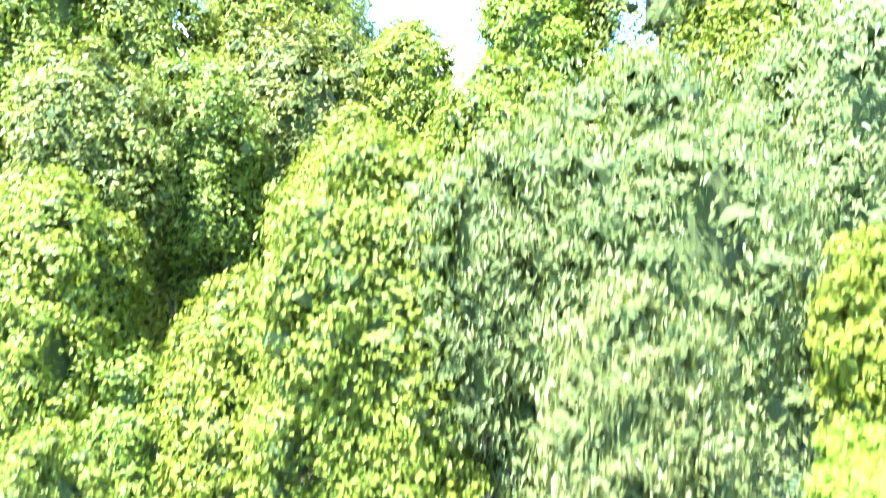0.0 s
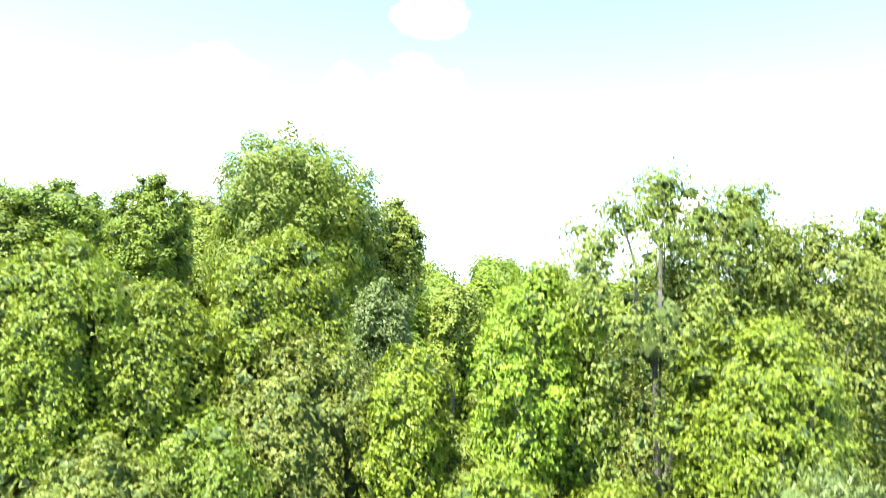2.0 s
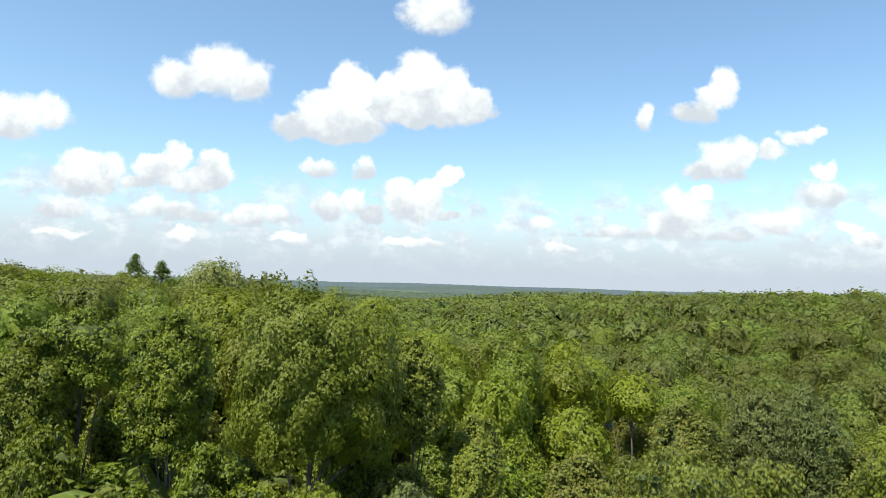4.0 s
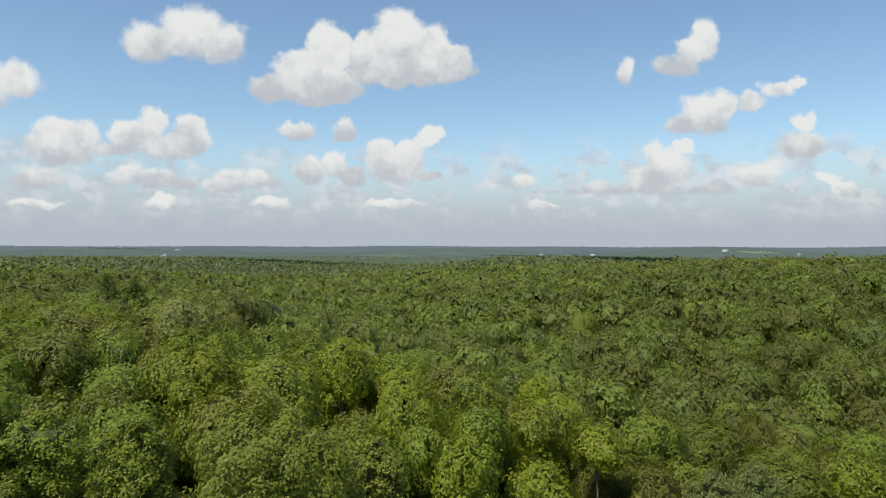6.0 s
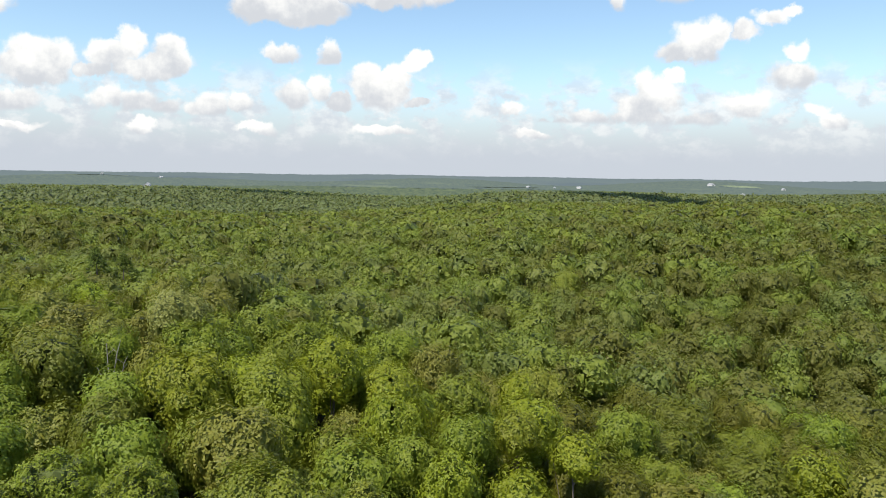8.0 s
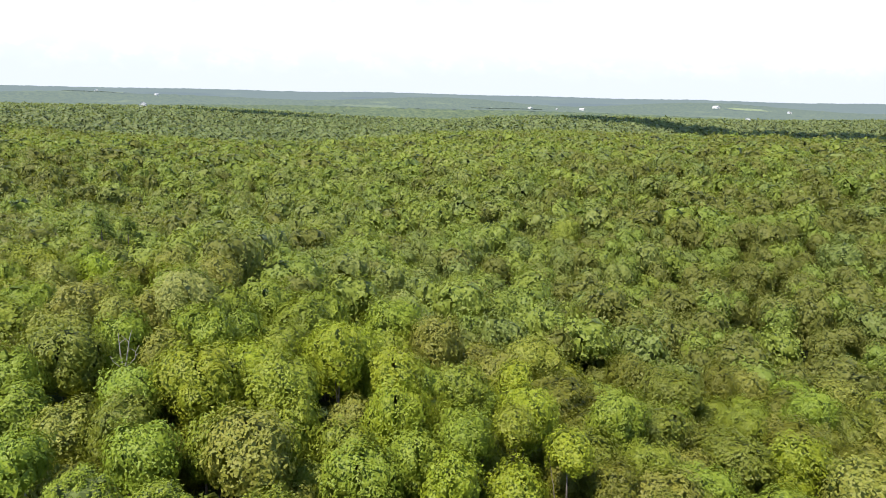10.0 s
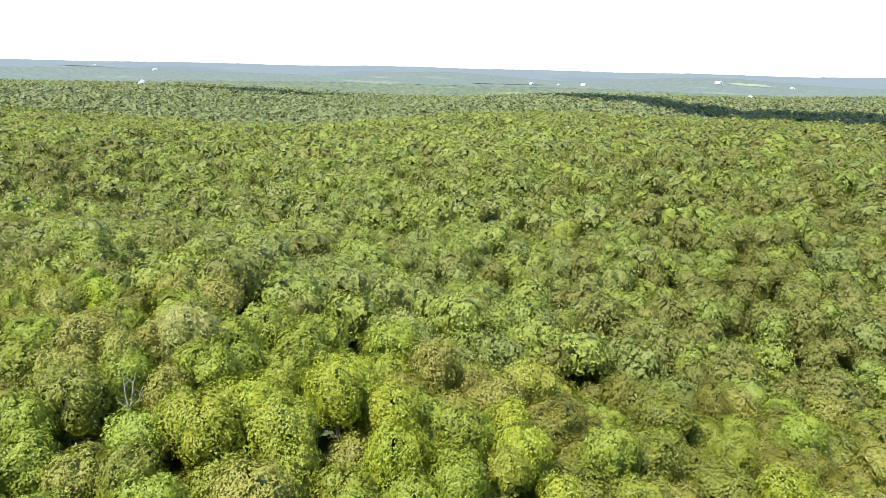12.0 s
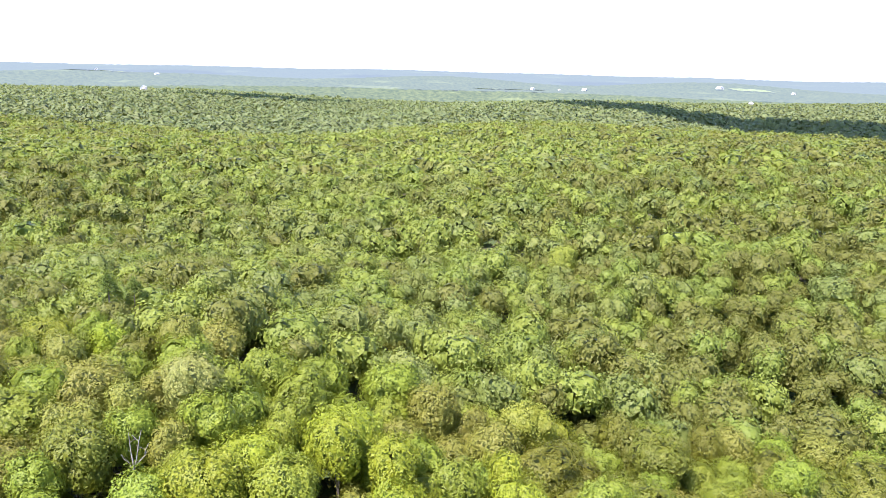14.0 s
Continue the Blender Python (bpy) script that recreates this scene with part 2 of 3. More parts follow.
def ground_material():
    m, N = material("forest_floor")
    place = N.add("ShaderNodeNewGeometry").outputs["Position"]
    coarse, fine = N.noise(place, 0.08, 4.0).outputs[0], N.noise(place, 2.5, 5.0, 0.65).outputs[0]
    litter = N.mix(N.step(fine, 0.35, 0.65), (0.030, 0.022, 0.013), (0.070, 0.052, 0.030))
    moss = N.mix(N.step(fine, 0.3, 0.7), (0.025, 0.050, 0.012), (0.055, 0.085, 0.020))
    colour = N.mix(N.step(coarse, 0.42, 0.56), litter, moss)
    bump = N.add("ShaderNodeBump", ("Strength", 0.6), ("Distance", 0.08), ("Height", fine))
    body = N.add("ShaderNodeBsdfPrincipled", ("Base Color", colour), ("Roughness", 0.95), ("Normal", bump.outputs[0]))
    N.tree.links.new(body.outputs[0], N.add("ShaderNodeOutputMaterial").inputs[0])
    return m


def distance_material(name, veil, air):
    """Woods so far off that haze would lie before them: a share of emitted haze colour mixed over the foliage."""
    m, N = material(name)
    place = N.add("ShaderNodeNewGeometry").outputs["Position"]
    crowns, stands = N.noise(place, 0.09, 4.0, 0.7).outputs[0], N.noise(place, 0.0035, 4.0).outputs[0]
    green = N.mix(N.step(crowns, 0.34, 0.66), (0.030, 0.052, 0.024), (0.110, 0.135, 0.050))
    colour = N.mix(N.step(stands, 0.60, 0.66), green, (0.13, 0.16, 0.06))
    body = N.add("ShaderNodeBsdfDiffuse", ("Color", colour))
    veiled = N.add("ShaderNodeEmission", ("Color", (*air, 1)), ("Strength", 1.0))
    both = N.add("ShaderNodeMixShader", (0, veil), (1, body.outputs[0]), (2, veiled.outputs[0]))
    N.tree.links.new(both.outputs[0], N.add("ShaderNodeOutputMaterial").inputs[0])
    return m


# ---- the land ----
HILLS = [
    (-60, 20, 60, -4.9), (30, 20, 60, 5.2), (110, 20, 60, 1.0), (-60, 110, 60, 21.7),
    (20, 110, 60, -9.6), (85, 110, 60, -8.7), (-140, 200, 75, -4.8), (-40, 200, 75, -9.0),
    (50, 200, 75, 0.0), (140, 200, 75, -2.2), (-220, 320, 100, 12.6), (-80, 320, 100, -10.4),
    (40, 320, 100, 8.2), (170, 320, 100, -0.1), (300, 320, 100, 7.3), (-380, 540, 170, -9.4),
    (-160, 540, 150, 1.8), (20, 520, 130, -8.9), (230, 520, 130, 8.8),
]
RIDGES = [
    (-520, 1080, 230, 2.1), (-260, 740, 150, -4.2), (-150, 1000, 170, -21.5), (-380, 1300, 170, 2.4),
    (100, 930, 130, 12.6), (290, 1180, 150, 6.7), (440, 820, 190, -23.7), (560, 1560, 240, -12.7),
    (860, 1750, 260, -5.4), (-20, 1500, 260, -22.9), (-800, 1500, 350, -10.5),
    (-120, 720, 110, -13.0), (0, 600, 80, 7.0),
]


def land(x, y):
    """Height of the ground: hills and hollows round the start, rolling country farther off."""
    x, y = np.asarray(x, float), np.asarray(y, float)
    z = np.zeros(np.broadcast(x, y).shape)
    for cx, cy, r, h in HILLS + RIDGES:
        z = z + h * np.exp(-((x - cx) ** 2 + (y - cy) ** 2) / (2 * r * r))
    far = np.hypot(x, y)
    roll = 11 * np.sin(x / 310 + 1.3) * np.cos(y / 270 + 0.4) + 9 * np.sin(x / 170 - y / 420 + 2.0) + 6 * np.sin(y / 140 + x / 530)
    return z + roll * np.clip((far - 1800) / 700, 0, 1) - 14 * np.clip((far - 1700) / 900, 0, 1)


def sheet(name, xs, ys, heights, mat):
    nx, ny = xs.shape
    verts = np.stack([xs, ys, heights], -1).reshape(-1, 3)
    i = np.arange(nx * ny).reshape(nx, ny)
    quads = np.stack([i[:-1, :-1], i[1:, :-1], i[1:, 1:], i[:-1, 1:]], -1).reshape(-1, 4)
    return new(name, raw_mesh(name, verts, quads, mat))


def raw_mesh(name, verts, quads, mat, tint=None, tris=None, inner=None, outer=0, smooth=None):
    """A mesh straight from arrays of corners, four-sided faces and three-sided faces."""
    tris = np.zeros((0, 3), int) if tris is None else tris
    me = bpy.data.meshes.new(name)
    me.vertices.add(len(verts))
    me.vertices.foreach_set("co", np.asarray(verts, np.float32).ravel())
    corners = np.concatenate([np.asarray(quads, np.int32).ravel(), np.asarray(tris, np.int32).ravel()])
    counts = np.concatenate([np.full(len(quads), 4), np.full(len(tris), 3)]).astype(np.int32)
    starts = np.concatenate([[0], np.cumsum(counts)[:-1]]).astype(np.int32)
    me.loops.add(len(corners))
    me.loops.foreach_set("vertex_index", corners)
    me.polygons.add(len(counts))
    me.polygons.foreach_set("loop_start", starts)
    if tint is not None:
        me.attributes.new("tint", "FLOAT", "POINT").data.foreach_set("value", np.asarray(tint, np.float32))
    me.polygons.foreach_set("use_smooth", np.zeros(len(counts), bool) if smooth is None else smooth)
    me.materials.append(mat)
    if inner:
        me.materials.append(inner)
        me.polygons.foreach_set("material_index", (np.arange(len(counts)) >= outer).astype(np.int32))
    me.update(calc_edges=True)
    return me


side = np.sign(np.linspace(-1, 1, 141)) * np.abs(np.linspace(-1, 1, 141)) ** 2.2 * 4900
gx, gy = np.meshgrid(side, side, indexing="ij")
ground = sheet("ground", gx, gy, land(gx, gy), ground_material())
tagged(ground, "rolling forest floor of brown leaf litter and moss", "ground", kind="structure")


# ---- trees ----
rng = np.random.default_rng(7)
PHI = (1 + 5 ** 0.5) / 2
ICO_V = np.array([(-1, PHI, 0), (1, PHI, 0), (-1, -PHI, 0), (1, -PHI, 0), (0, -1, PHI), (0, 1, PHI), (0, -1, -PHI), (0, 1, -PHI), (PHI, 0, -1), (PHI, 0, 1), (-PHI, 0, -1), (-PHI, 0, 1)]) / (1 + PHI ** 2) ** 0.5
ICO_F = np.array([sorted(f, key=lambda q: q != min(f)) for f in [(a, b, c) for a in range(12) for b in range(a + 1, 12) for c in range(b + 1, 12)
                 if max(np.linalg.norm(ICO_V[a] - ICO_V[b]), np.linalg.norm(ICO_V[b] - ICO_V[c]), np.linalg.norm(ICO_V[a] - ICO_V[c])) < 1.1]])


ICO_ALL = ICO_F
ICO_F = ICO_F[ICO_V[ICO_F].mean(1)[:, 2] > -0.45]


def unit(v):
    return v / np.maximum(np.linalg.norm(v, axis=-1, keepdims=True), 1e-6)


def clump_places(r, radius, tall, count, shape):
    """Centres and sizes of the leaf clumps of a crown whose foot is at 0 and whose top is at tall."""
    if shape == "spire":
        h = r.uniform(0.04, 1.0, count)
        size = np.full(count, radius * 0.34) * r.uniform(0.7, 1.3, count)
        angle = np.arange(count) * 2.39996
        out = np.maximum(radius * np.clip(1.05 - h, 0.1, 1) ** 0.7 - size * 0.7, 0)
        return np.stack([out * np.cos(angle), out * np.sin(angle), h * tall - size * 0.6], -1), size
    lowest = -0.85 if shape == "column" else -0.6
    rise = np.clip(lowest + (1 - lowest) * (np.arange(count) + 0.5) / count + r.uniform(-0.5, 0.5, count) / count ** 0.6, lowest, 0.99)
    angle = np.arange(count) * 2.39996 + r.uniform(-0.35, 0.35, count)
    size = radius * 0.30 * r.uniform(0.72, 1.35, count)
    if shape == "column" or count > 60:
        size = np.minimum(size, (0.85 if shape == "column" else 1.15) * r.uniform(0.75, 1.2, count))
    phase = r.uniform(0, 6, 3)
    lobes = 1 + 0.13 * np.sin(3 * angle + phase[0]) + 0.09 * np.sin(5 * angle + phase[1]) + 0.08 * np.sin(7 * rise + 2 * angle + phase[2])
    inset = r.uniform(0.80, 1.0, count) * lobes
    level = np.clip(inset, 0.82, 1.0)
    flat_r = (1 - np.abs(rise) ** 2.5) ** 0.4 * np.where(rise > 0.8, np.sqrt(r.uniform(0.05, 1, count)), 1.0)
    out = np.maximum(radius * flat_r * inset - size * 0.55, 0)
    middle = tall * (0.5 if shape == "column" else 0.36)
    z = middle + np.where(rise > 0, tall - middle, middle) * rise * level - size * 0.55
    return np.stack([out * np.cos(angle), out * np.sin(angle), z], -1), size


def leaf_quads(r, centres, sizes, per, length, droop, axis_r, narrow, three):
    """Four-cornered folded leaves on the outside of each clump."""
    n = len(centres) * per
    c, s = np.repeat(centres, per, 0), np.repeat(sizes, per)[:, None]
    outward = unit(c * (1, 1, 0) / max(axis_r, 0.1) + (0, 0, 0.45))
    d = unit(unit(r.normal(size=(n, 3))) + 0.75 * outward)
    p = c + d * s * (1, 1, 0.8) * r.uniform(0.5, 1.12, (n, 1))
    normal = unit(d * 0.8 + outward * 0.3 + (0, 0, 0.4) + 0.42 * r.normal(size=(n, 3)))
    along = unit(np.cross(normal, r.normal(size=(n, 3))) + droop * np.array((0, 0, -1.0)))
    across = unit(np.cross(normal, along))
    size = length * r.uniform(0.65, 1.3, (n, 1))
    wide = size * narrow
    fold = normal * size * 0.10
    if three:
        return np.stack([p - along * size * 0.5 + across * wide, p - along * size * 0.5 - across * wide, p + along * size * 0.5], 1).reshape(-1, 3)
    quads = np.stack([p - along * size * 0.5, p + across * wide + fold, p + along * size * 0.5 - fold * 0.6, p - across * wide + fold], 1)
    return quads.reshape(-1, 3)


def ball(level, low=-0.3):
    """A finely divided ball without its underside."""
    v, f = [tuple(p) for p in ICO_V], [tuple(t) for t in ICO_ALL]
    for _ in range(level):
        cut, out = {}, []
        for a, b, c in f:
            mids = []
            for p, q in ((a, b), (b, c), (c, a)):
                key = (min(p, q), max(p, q))
                if key not in cut:
                    cut[key] = len(v)
                    v.append(tuple(unit(np.array(v[p]) + np.array(v[q]))))
                mids.append(cut[key])
            out += [(a, mids[0], mids[2]), (b, mids[1], mids[0]), (c, mids[2], mids[1]), tuple(mids)]
        f = out
    v, f = np.array(v), np.array(f)
    return v, f[v[f].mean(1)[:, 2] > low]


BALL_V2, BALL_F2 = ball(2, -0.7)


class Dome:
    """The surface of a broad crown round the origin: a dome of about one metre, swelling into rounded boughs."""

    def __init__(self, r, boughs, depth, stretch):
        rise = np.clip(-0.6 + 1.6 * (np.arange(boughs) + 0.5) / boughs + r.uniform(-0.5, 0.5, boughs) / boughs ** 0.6, -0.6, 0.99)
        angle = np.arange(boughs) * 2.39996 + r.uniform(-0.3, 0.3, boughs)
        flat = np.sqrt(1 - rise ** 2)
        self.ways = np.stack([flat * np.cos(angle), flat * np.sin(angle), rise], -1)
        self.size = r.uniform(0.75, 1.15, boughs)
        self.width = 0.50 * math.sqrt(8.8 / boughs)
        self.depth, self.stretch, self.phase = depth, np.asarray(stretch, float), r.uniform(0, 6.3, 4)

    def at(self, d, swelling=1.0):
        """Places on the surface in the directions d, and the directions in which the boughs swell there."""
        apart = ((d[:, None] - self.ways[None]) ** 2).sum(-1) / (2 * self.width ** 2)
        swell = self.size * np.exp(-apart)
        own = swell.argmax(1)
        p, a = self.phase, np.arctan2(d[:, 1], d[:, 0])
        lobes = 0.09 * np.sin(2 * a + p[0]) + 0.08 * np.sin(3 * a + p[1]) * (1 - d[:, 2]) + 0.07 * np.sin(5 * d[:, 2] + a + p[2])
        shoulder = 0.40 * np.clip(d[:, 2], 0, 1) ** 2 * (1 - d[:, 2] ** 2)
        reach = 1 - self.depth + self.depth * swelling * swell.max(1) + lobes + shoulder
        return d * reach[:, None] * self.stretch, (d - self.ways[own]) / self.width

    def body(self, r, ball_v, rough=0.012):
        return self.at(ball_v, 0.6)[0] * (1 + rough * r.normal(size=(len(ball_v), 1)))

    def leaves(self, r, count, length, droop, narrow, reach, rough, low):
        """Loose three-cornered leaf sprays all over the surface."""
        d = unit(r.normal(size=(int(count * 2.2), 3)))
        d = d[d[:, 2] > low][:count]
        n = len(d)
        place, tilt = self.at(d)
        place = place * r.uniform(*reach, (n, 1))
        normal = unit(unit(d / self.stretch) + 0.38 * tilt + (0, 0, 0.15) + rough * r.normal(size=(n, 3)))
        along = unit(np.cross(normal, r.normal(size=(n, 3))) + droop * np.array((0, 0, -1.0)))
        across = unit(np.cross(normal, along))
        size = length * r.uniform(0.6, 1.3, (n, 1))
        return np.stack([place - along * size * 0.5 + across * size * narrow, place - along * size * 0.5 - across * size * narrow, place + along * size * 0.5], 1).reshape(-1, 3)


def dome_mesh(name, r, radius, tall, mat, boughs, count, length, droop=0.0, narrow=0.34, depth=0.36):
    """A broad crown: dense foliage swelling into boughs, with loose leaf sprays over it; its foot is at 0 and its top at tall."""
    dome = Dome(r, boughs, depth, np.array((1 + 0.08 * r.normal(), 1 + 0.08 * r.normal(), 1.0)) * (radius, radius, tall * 0.60))
    leaves = dome.leaves(r, count, length, droop, narrow, (0.86, 1.02), 0.27, -0.62)
    n, lift = len(leaves), np.array((0, 0, tall * 0.40))
    verts = np.concatenate([leaves, dome.body(r, BALL_V2) * 0.90]) + lift
    tris = np.concatenate([np.arange(n).reshape(-1, 3), BALL_F2 + n])
    mesh = raw_mesh(name, verts, np.zeros((0, 4), int), mat, tris=tris, smooth=np.arange(len(tris)) >= n // 3)
    return mesh, dome.at(dome.ways)[0] * 0.8 + lift


def crown_mesh(name, r, radius, tall, mat, clumps, per, length, droop, shape, core, narrow, three, heart):
    """A crown of separate clumps of leaves, each round a small heart coloured dark for shade."""
    centres, sizes = clump_places(r, radius, tall, clumps, shape)
    leaves = leaf_quads(r, centres, sizes, per, length, droop, radius, narrow, three)
    n = len(leaves)
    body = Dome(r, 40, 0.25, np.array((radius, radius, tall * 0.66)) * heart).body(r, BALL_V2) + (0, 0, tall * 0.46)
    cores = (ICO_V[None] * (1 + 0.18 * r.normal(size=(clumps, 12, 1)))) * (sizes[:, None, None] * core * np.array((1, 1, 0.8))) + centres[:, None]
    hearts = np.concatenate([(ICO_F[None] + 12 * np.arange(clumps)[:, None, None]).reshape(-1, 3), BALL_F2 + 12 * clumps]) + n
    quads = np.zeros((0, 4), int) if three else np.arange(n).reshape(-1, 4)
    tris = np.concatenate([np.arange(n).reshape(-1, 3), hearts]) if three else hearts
    return raw_mesh(name, np.concatenate([leaves, cores.reshape(-1, 3), body]), quads, mat, tris=tris, inner=CROWN_SHADE, outer=n // (3 if three else 4)), centres


def tube(path, radii, sides=7):
    """Rings along a bent path, joined to a tapering limb."""
    path, rings = np.asarray(path, float), []
    turn = np.linspace(0, 2 * np.pi, sides, endpoint=False)
    for i, (p, rad) in enumerate(zip(path, radii)):
        way = unit(path[min(i + 1, len(path) - 1)] - path[max(i - 1, 0)])
        a = unit(np.cross(way, (0.3, 0.9, 0.2)))
        b = np.cross(way, a)
        rings.append(p + rad * (np.cos(turn)[:, None] * a + np.sin(turn)[:, None] * b))
    i = np.arange(len(path) * sides).reshape(-1, sides)
    quads = np.stack([i[:-1], np.roll(i, -1, 1)[:-1], np.roll(i, -1, 1)[1:], i[1:]], -1).reshape(-1, 4)
    return np.concatenate(rings), quads


def bent(r, a, b, steps, sway):
    t = np.linspace(0, 1, steps)[:, None]
    p = np.asarray(a) * (1 - t) + np.asarray(b) * t
    p[1:-1] += r.normal(size=(steps - 2, 3)) * sway
    return p


def part(name, me, parent, label=""):
    ob = new(name, me)
    ob.parent = parent
    return tagged(ob, label) if label else ob


LOOKS = {
    "oak": ("dark green oak tree with a dense rounded crown", "dome", 0.0),
    "green": ("mid-green maple tree with a full leafy crown", "dome", 0.0),
    "bright": ("fresh bright green poplar tree in full leaf", "dome", 0.2),
    "light": ("light green ash tree with a soft rounded crown", "dome", 0.1),
    "yellow": ("yellow-green hickory tree in full summer leaf", "dome", 0.1),
    "olive": ("olive green elm tree with a feathery crown", "dome", 0.0),
    "airy": ("tall olive green locust tree with an open airy crown", "dome", 0.2),
    "pale": ("pale green sourwood tree with long drooping leaves", "dome", 0.9),
    "grey": ("grey-green willow tree with a dull crown", "dome", 0.4),
    "cream": ("pale cream-green linden tree in flower above the canopy", "dome", 0.0),
    "brown": ("dark olive-brown red oak tree with a dense crown", "dome", 0.0),
    "spire": ("slender dark green tree standing above the canopy", "spire", 0.0),
}
taken = []


def tree(kind, x, y, top, radius, near, seed):
    """One tree: an empty at its foot, a trunk, limbs and a crown of leaves."""
    r = np.random.default_rng(seed)
    label, shape, droop = LOOKS[kind]
    foot = float(land(x, y)) - 0.15
    height = top - foot
    tall = min(height * 0.86, radius * (3.7 if radius < 2.9 else 2.9 if kind == "airy" else 1.8)) if near else min(height * 0.80, radius * 1.85)
    thing = new(kind + "_tree")
    thing.name = {"oak": "oak_tree", "green": "maple_tree", "bright": "poplar_tree", "light": "ash_tree", "yellow": "hickory_tree", "olive": "elm_tree",
                  "airy": "locust_tree", "pale": "sourwood_tree", "grey": "willow_tree", "cream": "linden_tree", "brown": "red_oak_tree", "spire": "tulip_tree"}[kind]
    thing.location = (x, y, foot)
    tagged(thing, label, "tree", "trees of the forest")
    if shape == "spire":
        me, centres = crown_mesh("crown", r, radius, tall, LEAVES[kind], 42, 46, 0.045 * radius + 0.14, droop, shape, 0.42, 0.32, False, 0.2)
    elif near and radius > 4.5:
        me, centres = dome_mesh("crown", r, radius, tall, LEAVES[kind], 70, 30000, 0.23, droop)
    elif near:
        length = (0.080 + 0.0030 * y + (0.04 if kind == "pale" else 0)) * (1 if seed < 900 else 1.25)
        area = 2 * math.pi * radius * tall
        size = min(radius * 0.30, 0.85 if tall > radius * 2.6 else 1.1)
        clumps = int(np.clip(area / (size * size) * (0.80 if kind != "airy" else 0.62), 60, 230))
        per = int(np.clip(area * 1.5 / (length * length * 0.32) / clumps, 50, 120 if seed < 900 else 56))
        shape = "column" if tall > radius * 2.6 else shape
        me, centres = crown_mesh("crown", r, radius, tall, LEAVES[kind], clumps, per, length, droop, shape, 0.3 if kind == "airy" else 0.42, 0.17 if kind == "pale" else 0.32, y >= 12, 0.2 if kind == "airy" else 0.62)
    else:
        me, centres = dome_mesh("crown", r, radius, tall, LEAVES[kind], 34 if radius > 3.2 else 24, int(190 * radius * radius) + 900, 0.026 * radius + 0.22, droop)
    crown = part("crown", me, thing)
    crown.location = (0, 0, height - tall)
    girth = 0.05 + 0.0065 * height
    spine = bent(r, (0, 0, -0.4), (0, 0, height - tall * 0.22), 6, 0.10)
    part("trunk", raw_mesh("trunk", *tube(spine, np.linspace(girth, girth * 0.3, 6)), BARK), thing)
    for c in centres[r.permutation(len(centres))[: 6 if near else 3]]:
        root = spine[2 + r.integers(0, 3)]
        limb = bent(r, root, c + (0, 0, height - tall), 4, 0.12)
        part("limb", raw_mesh("limb", *tube(limb, np.linspace(girth * 0.45, girth * 0.10, 4), 5), BARK), thing)
    taken.append((x, y, radius))
    return thing


# trees that stand out, by kind: east, north, height of the top, radius of the crown
MARKED_NEAR = [
("yellow", -10.7, 18.5, 19.7, 1.6),
    ("oak", -9.0, 38, 26.9, 4.7),
    ("yellow", -5.5, 22, 20.4, 2.0),
    ("green", -8.4, 19.5, 18.5, 1.6),
    ("olive", -4.2, 20, 17.3, 2.1),
    ("bright", -1.0, 19.3, 16.9, 1.2),
    ("bright", 2.5, 18.7, 19.4, 1.5),
    ("airy", 6.1, 19.5, 22.5, 2.7),
    ("airy", 8.6, 20, 22.1, 1.8),
    ("airy", 10.9, 20, 21.2, 2.1),
    ("oak", 15.5, 24, 22.2, 1.6),
    ("yellow", 7.5, 16, 18.4, 1.6),
    ("pale", 3.0, 10.3, 13.4, 2.0),
    ("pale", 7.3, 12.6, 15.6, 2.0),
    ("green", -0.9, 10.5, 12.0, 1.4),
    ("olive", -7.8, 15.5, 14.8, 1.4),
    ("yellow", -7.1, 13, 11.6, 1.3),
    ("oak", -6.1, 17.5, 15.2, 1.5),
    ("green", -1.8, 15, 13.4, 1.5),
    ("green", 1.3, 15.2, 14.6, 1.5),
    ("green", 3.8, 14.5, 14.7, 1.5),
    ("pale", 0.8, 10, 11.9, 1.0),
    ("pale", 2.0, 7, 10.0, 0.8),
    ("green", -0.7, 11, 11.8, 1.1),
    ("oak", -5.0, 9, 7.8, 0.9),
    ("yellow", 4.7, 7.5, 10.6, 0.5),
    ("bright", 3.5, 5.6, 8.9, 0.3),
    ("oak", -5.3, 12.5, 8.5, 1.3),
    ("yellow", -3.4, 12, 9.9, 1.0),
    ("green", -0.3, 10, 8.6, 0.9),
    ("oak", -8.1, 14, 11.3, 1.4),
]
